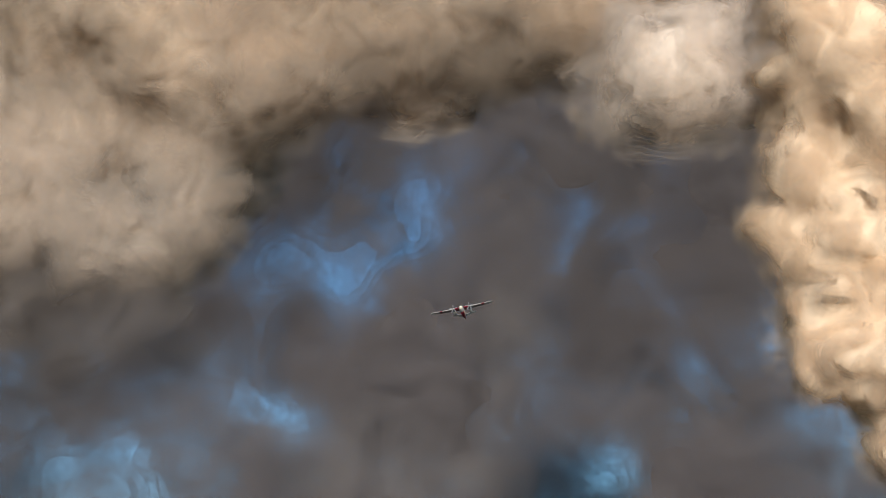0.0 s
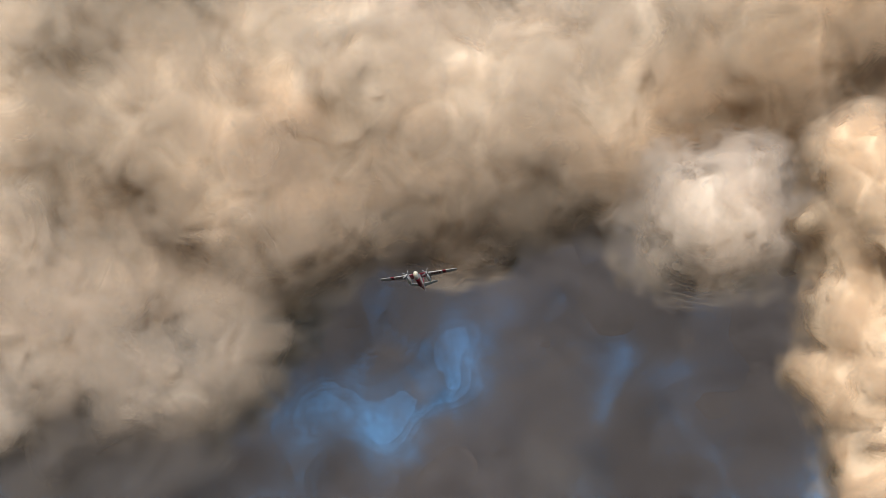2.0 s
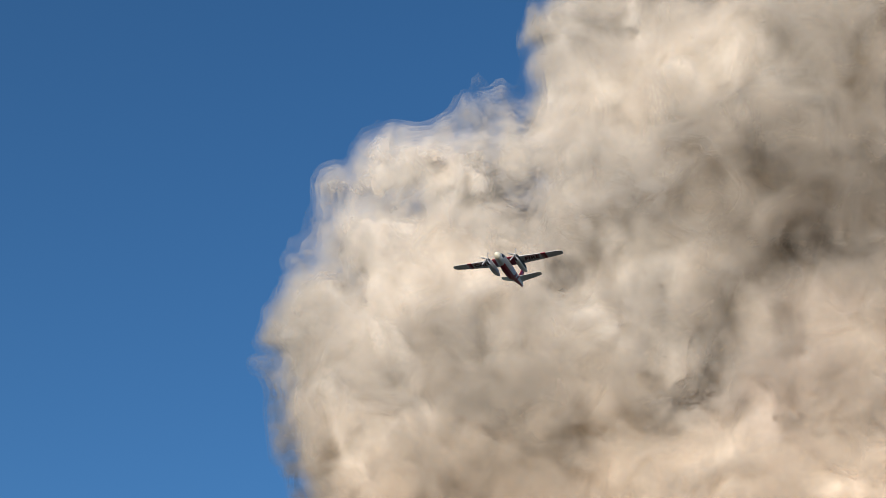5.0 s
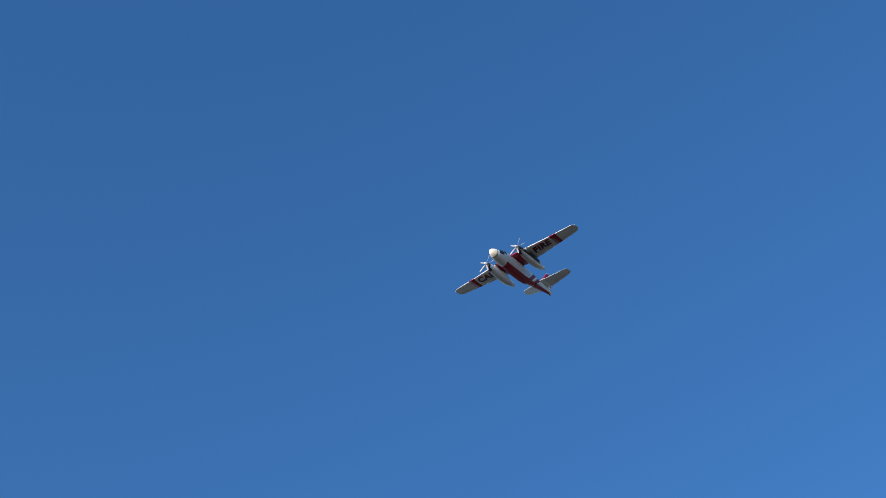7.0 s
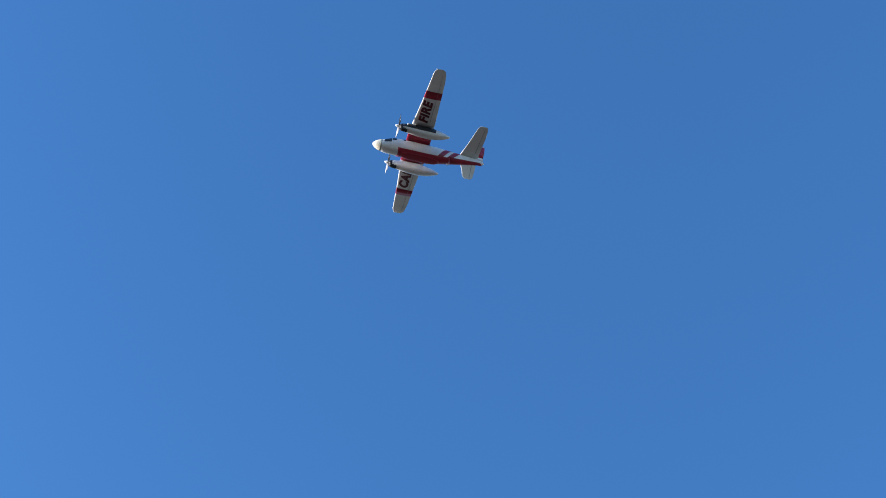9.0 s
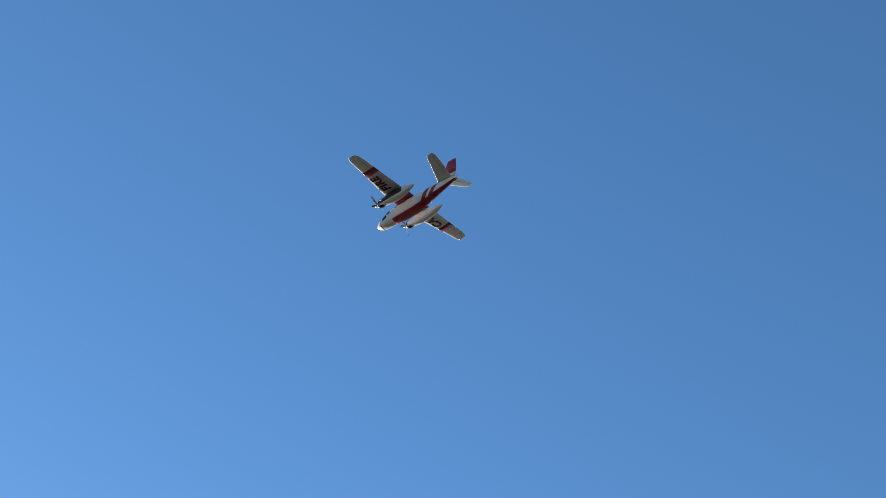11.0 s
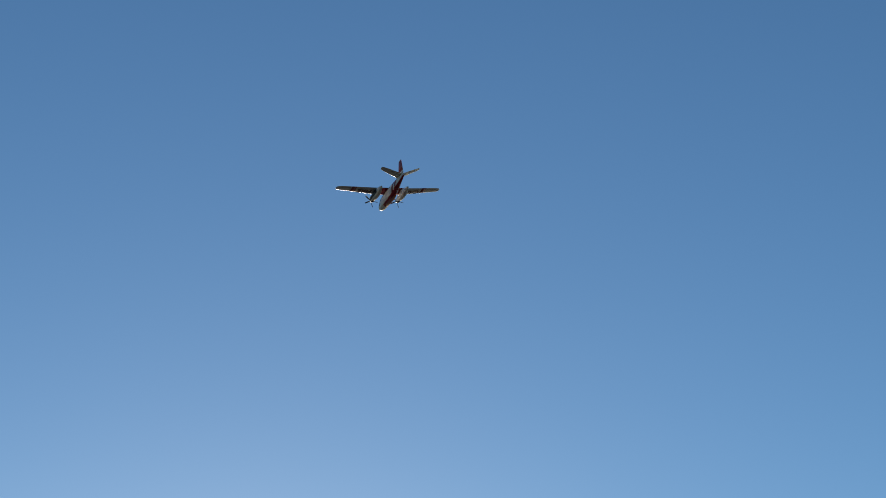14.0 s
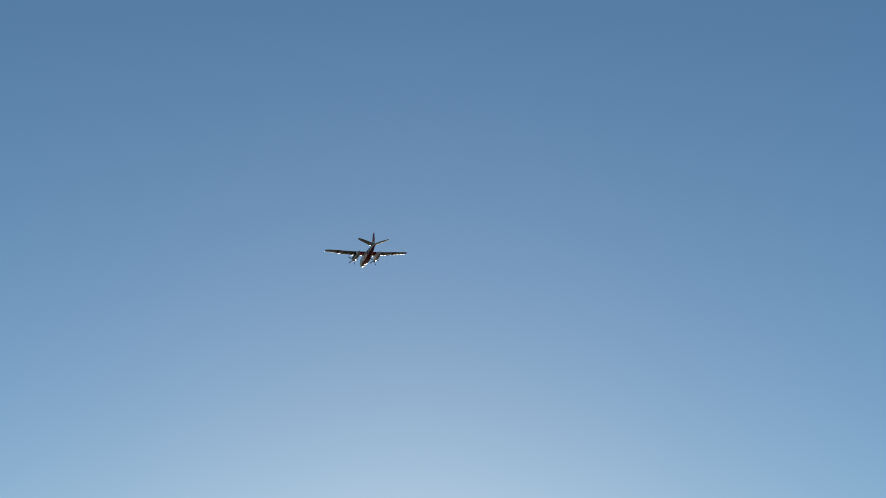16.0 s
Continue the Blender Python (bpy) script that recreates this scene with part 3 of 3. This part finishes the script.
BANK = (
    (-14.2, 22.1, 1560, 97),
    (-10.1, 21.6, 1560, 75),
    (-7.4, 23.1, 1530, 78),
    (-4.7, 24.2, 1520, 76),
    (-1.7, 24.4, 1520, 80),
    (1.1, 24.6, 1520, 76),
    (3.9, 25.0, 1530, 70),
    (5.9, 26.5, 1560, 75),
    (-18.4, 20.8, 1560, 97),
    (-8.0, 20.3, 1560, 48),
    (12.0, 24.3, 1560, 48),
    (12.7, 22.5, 1560, 38),
    (11.7, 26.0, 1560, 65),
    (15.2, 25.4, 1540, 88),
    (18.6, 23.8, 1540, 92),
    (18.4, 28.0, 1540, 92),
)
CLOUD = (
    (-10.2, 24.6, 1500, 88),
    (-14.5, 25.9, 1500, 88),
    (-4.8, 25.6, 1500, 72),
    (-0.4, 26.6, 1500, 88),
    (4.0, 27.6, 1500, 88),
    (7.4, 26.0, 1500, 62),
    (10.0, 28.7, 1500, 93),
    (13.3, 29.5, 1500, 93),
    (-6.2, 28.7, 1500, 72),
    (-1.5, 30.1, 1500, 67),
    (-11.6, 29.4, 1500, 88),
    (-16.9, 28.5, 1500, 83),
    (16.0, 30.7, 1500, 98),
    (5.6, 24.6, 1500, 47),
    (10.4, 26.2, 1500, 52),
    (-18.4, 24.9, 1500, 83),
)
CROWN = (
    (-19.0, 33.4, 1480, 64),
    (-19.9, 30.7, 1480, 43),
    (-20.7, 35.1, 1480, 37),
    (-16.8, 30.1, 1480, 92),
    (-15.1, 35.1, 1480, 92),
    (-10.2, 33.5, 1480, 97),
    (-6.0, 37.3, 1480, 77),
    (6.3, 30.2, 1480, 92),
    (8.7, 32.1, 1480, 71),
    (2.3, 27.6, 1480, 82),
    (-4.3, 28.7, 1480, 97),
    (-8.9, 29.6, 1480, 71),
    (-17.4, 26.1, 1480, 77),
    (-19.3, 22.8, 1480, 71),
    (9.4, 35.7, 1480, 71),
    (-1.8, 39.2, 1480, 71),
    (3.1, 38.2, 1480, 66),
    (-2.0, 31.6, 1480, 66),
    (-12.2, 26.5, 1480, 82),
    (0.9, 34.9, 1570, 112),
    (5.1, 34.2, 1560, 92),
    (-3.1, 34.6, 1555, 99),
)
EDGE = (
    (-20.6, 35.4, 1470, 48),
    (-21.4, 34.2, 1470, 29),
    (-18.7, 37.8, 1470, 51),
    (-19.6, 39.7, 1470, 28),
    (-17.3, 40.3, 1470, 38),
    (-15.2, 39.8, 1470, 48),
    (-12.8, 40.8, 1470, 33),
    (-10.8, 40.4, 1470, 28),
    (-19.1, 33.9, 1470, 71),
    (-14.3, 36.1, 1470, 86),
    (-9.0, 42.9, 1470, 38),
    (-9.5, 44.5, 1470, 30),
    (-7.5, 45.9, 1470, 43),
    (-5.4, 46.7, 1470, 43),
    (-4.1, 43.3, 1470, 81),
    (-9.2, 38.4, 1470, 71),
    (-0.0, 43.7, 1470, 91),
    (4.5, 44.9, 1470, 96),
    (0.2, 48.6, 1470, 86),
    (6.1, 49.2, 1470, 96),
    (-19.5, 31.9, 1470, 51),
    (1.0, 39.9, 1470, 71),
    (-4.0, 40.5, 1470, 76),
    (1.5, 42.0, 1470, 80),
    (5.5, 40.4, 1480, 80),
    (-8.6, 40.2, 1475, 58),
)
# shaded recesses of the cloud: these only tint it umber, they add no smoke
SHADE_SWIRL = (
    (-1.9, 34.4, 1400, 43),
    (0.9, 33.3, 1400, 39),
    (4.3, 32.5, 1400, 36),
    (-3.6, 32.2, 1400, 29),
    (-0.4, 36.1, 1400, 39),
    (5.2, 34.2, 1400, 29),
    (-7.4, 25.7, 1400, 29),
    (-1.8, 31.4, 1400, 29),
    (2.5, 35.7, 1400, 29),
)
WISPS = (
    (2.2, 13.4, 1500, 24),
    (1.2, 14.2, 1500, 20),
    (3.4, 14.6, 1500, 26),
    (-1.0, 9.2, 1500, 55),
    (1.6, 8.8, 1500, 50),
    (-3.0, 8.2, 1500, 50),
    (-12.4, 13.6, 1500, 48),
    (-9.6, 12.9, 1500, 40),
    (-15.2, 12.6, 1500, 50),
)
# openings in the far smoke: where they lie, and how wide and high
GAPS = ((-1.6, 17.7, 3.6, 2.6), (10.6, 13.0, 1.4, 0.9), (-12.0, 8.4, 3.2, 1.0))
toss = random.Random(4)
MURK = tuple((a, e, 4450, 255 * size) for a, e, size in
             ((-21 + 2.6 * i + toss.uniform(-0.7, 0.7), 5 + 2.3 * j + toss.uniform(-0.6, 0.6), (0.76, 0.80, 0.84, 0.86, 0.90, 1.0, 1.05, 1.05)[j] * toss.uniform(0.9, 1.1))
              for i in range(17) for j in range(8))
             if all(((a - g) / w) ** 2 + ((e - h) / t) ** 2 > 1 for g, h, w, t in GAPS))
SHELF = (
    (-12.9, 17.4, 1540, 64),
    (-10.3, 16.7, 1540, 56),
    (-15.2, 18.8, 1540, 74),
    (-11.6, 15.5, 1540, 35),
    (-13.6, 16.0, 1540, 42),
    (-8.9, 18.2, 1540, 50),
    (-17.9, 16.5, 1540, 80),
    (-15.3, 14.6, 1540, 42),
    (-9.4, 19.5, 1540, 48),
)

CLOUD_LAYERS = ((-20, "heart"), (-16, "thick"), (-12, "thick"), (-9, "loose"), (-6, "loose"), (-3, "loose"), (0, "thin"), (3, "thin"), (6, "thin"), (10, "faint"))
PUFF_LAYERS = ((-16, "heart"), (-12, "thick"), (-8, "loose"), (-4, "loose"), (0, "thin"), (4, "thin"), (8, "thin"), (13, "faint"))
COLUMN_LAYERS = ((-11, "heart"), (-8, "thick"), (-5, "loose"), (-2.5, "loose"), (0, "thin"), (2.5, "thin"), (6, "faint"))
WISP_LAYERS = tuple((-36 + 7 * k, "thin" if k < 4 else "faint") for k in range(8))
MURK_LAYERS = ((-235, "heart"), (-215, "thick"), (-198, "thick")) + tuple((-182 + 14 * k, "loose" if k < 5 else "thin" if k < 10 else "faint") for k in range(14))
smoke_mass("smoke_column", "billowing warm tan smoke column with crisp lobed edge", ((0, COLUMN),), "crisp", COLUMN_LAYERS, 4.0, 7.0,
           ((60, 9), (28, 7), (14, 4)), seed=3, even=2)
smoke_mass("smoke_puff", "round detached beige smoke puff below the cloud", ((-1, TUFT),), "crisp", PUFF_LAYERS, 4.0, 9.0, ((48, 8), (22, 5), (11, 2.5)), seed=5, even=4)
smoke_mass("smoke_cloud", "huge rolling cloud of tan and chalky wildfire smoke", ((-1, BANK + SHELF), (0, CLOUD), (1, CROWN + EDGE), (2, SHADE_SWIRL)), "ash", CLOUD_LAYERS,
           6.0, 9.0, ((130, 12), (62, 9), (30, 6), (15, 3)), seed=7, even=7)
smoke_mass("dark_smoke", "thin dark smoke drifting beneath the cloud", ((-1, WISPS),), "dusky", WISP_LAYERS, 8.0, 20.0, ((120, 22), (60, 14), (30, 7)), False, 9, False)
smoke_mass("dark_smoke", "wide smoke veil far behind the cloud, coloured dark grey as shade", ((-1, MURK),), "murk", MURK_LAYERS, 28.0, 68.0, ((460, 44), (220, 30), (110, 16)), False, 11, False)


# ---- what moves ----
FLIGHT = [
    (0.0, 5.8, 541.1, 145.3, -171.1, 8.0, 9.3),
    (0.5, 0.2, 509.8, 150.3, -170.6, 7.0, 8.4),
    (1.0, -5.6, 478.6, 155.1, -170.2, 6.2, 7.2),
    (1.5, -11.6, 447.4, 159.7, -169.8, 5.3, 5.6),
    (2.0, -17.9, 416.2, 164.1, -169.7, 4.3, 3.7),
    (2.5, -24.3, 385.0, 168.2, -169.8, 3.2, 1.6),
    (3.0, -30.7, 353.8, 171.9, -170.0, 2.2, -0.7),
    (3.5, -36.9, 322.5, 175.2, -170.0, 1.2, -2.7),
    (4.0, -43.1, 291.1, 178.1, -169.8, 0.2, -4.3),
    (4.5, -49.3, 259.6, 180.7, -170.1, -1.1, -5.8),
    (5.0, -55.5, 228.1, 182.9, -171.1, -2.6, -7.0),
    (5.2, -57.8, 215.7, 183.5, -171.5, -3.1, -7.5),
    (5.7, -63.1, 185.1, 184.2, -172.6, -4.1, -8.6),
    (6.2, -67.6, 155.2, 183.8, -173.7, -4.8, -9.7),
    (6.7, -71.1, 126.1, 182.6, -175.0, -5.3, -10.8),
    (7.1, -73.4, 103.1, 181.2, -176.1, -5.5, -11.5),
    (7.5, -75.1, 80.6, 179.5, -177.3, -5.6, -12.0),
    (8.0, -76.5, 52.8, 177.2, -179.2, -5.4, -12.4),
    (8.5, -77.3, 25.5, 174.7, -181.4, -4.6, -13.0),
    (9.0, -77.4, -1.5, 172.2, -183.3, -3.2, -13.7),
    (9.5, -76.8, -28.3, 169.9, -185.0, -2.0, -14.2),
    (10.0, -75.6, -55.0, 167.7, -186.4, -0.8, -14.4),
    (10.5, -73.6, -81.7, 165.9, -187.6, 0.4, -14.5),
    (11.0, -71.1, -108.4, 164.4, -188.6, 1.4, -14.4),
    (11.4, -68.6, -129.9, 163.5, -189.3, 2.1, -14.2),
    (11.8, -65.8, -151.5, 162.9, -190.0, 2.5, -14.0),
    (12.0, -64.3, -162.4, 162.7, -190.3, 2.5, -13.9),
    (12.5, -60.1, -189.7, 162.3, -191.0, 1.8, -13.4),
    (13.0, -55.4, -217.3, 162.2, -191.5, 0.9, -12.8),
    (13.5, -50.4, -245.2, 162.3, -191.7, 0.1, -11.9),
    (14.0, -44.9, -273.4, 162.4, -191.7, -0.4, -10.9),
    (14.5, -39.1, -302.0, 162.6, -191.8, -0.6, -9.7),
    (15.0, -33.1, -330.8, 162.9, -191.9, -0.8, -8.5),
    (15.5, -26.7, -359.8, 163.2, -192.1, -0.9, -7.3),
    (16.0, -20.1, -389.0, 163.4, -192.5, -0.7, -6.1),
]
def motions():
    walk(tanker, [(t, pose(x, y, z, bank, -pitch, 90 - head)) for t, x, y, z, head, pitch, bank in FLIGHT])
    for prop, (x, y, z) in PROPS:
        walk(prop, [(i / 10, pose(x, y, z, -62.0 * i)) for i in range(161)])
    # the bird glides by on a straight line
    walk(bird, [(t, pose(-1.5 + 8.17 * (t - 1), 22.5 + 0.97 * (t - 1), z, 14, 0, 6.8)) for t, z in ((0, 4.0), (0.5, 5.0), (1, 6.08), (1.4, 6.4), (4, 6.8), (16, 8.0))])
    # the smoke rolls upwards very slowly
    for i, (mass, mid) in enumerate(DRIFTS):
        way = Vector((0.25, 0.2, 0.45)) * (0.7 + 0.15 * (i % 3))
        walk(mass, [(t, Matrix.Translation(mid + way * (t - 2.5)) @ pose(0, 0, 0, 0.02 * (t - 2.5), 0, 0)) for t in (0, 8, 16)])
    # the far aircraft crosses at an even pace
    mid, pace = Vector((-100.0, -480.0, 502.3)), Vector((-74.5, 35.3, 19.2))
    walk(spotter, [(t, Matrix.Translation(mid + pace * (t - 12.0)) @ pose(0, 0, 0, 21.5, 7.4, -163.1)) for t in (0, 4, 8, 12, 16)])


motions()
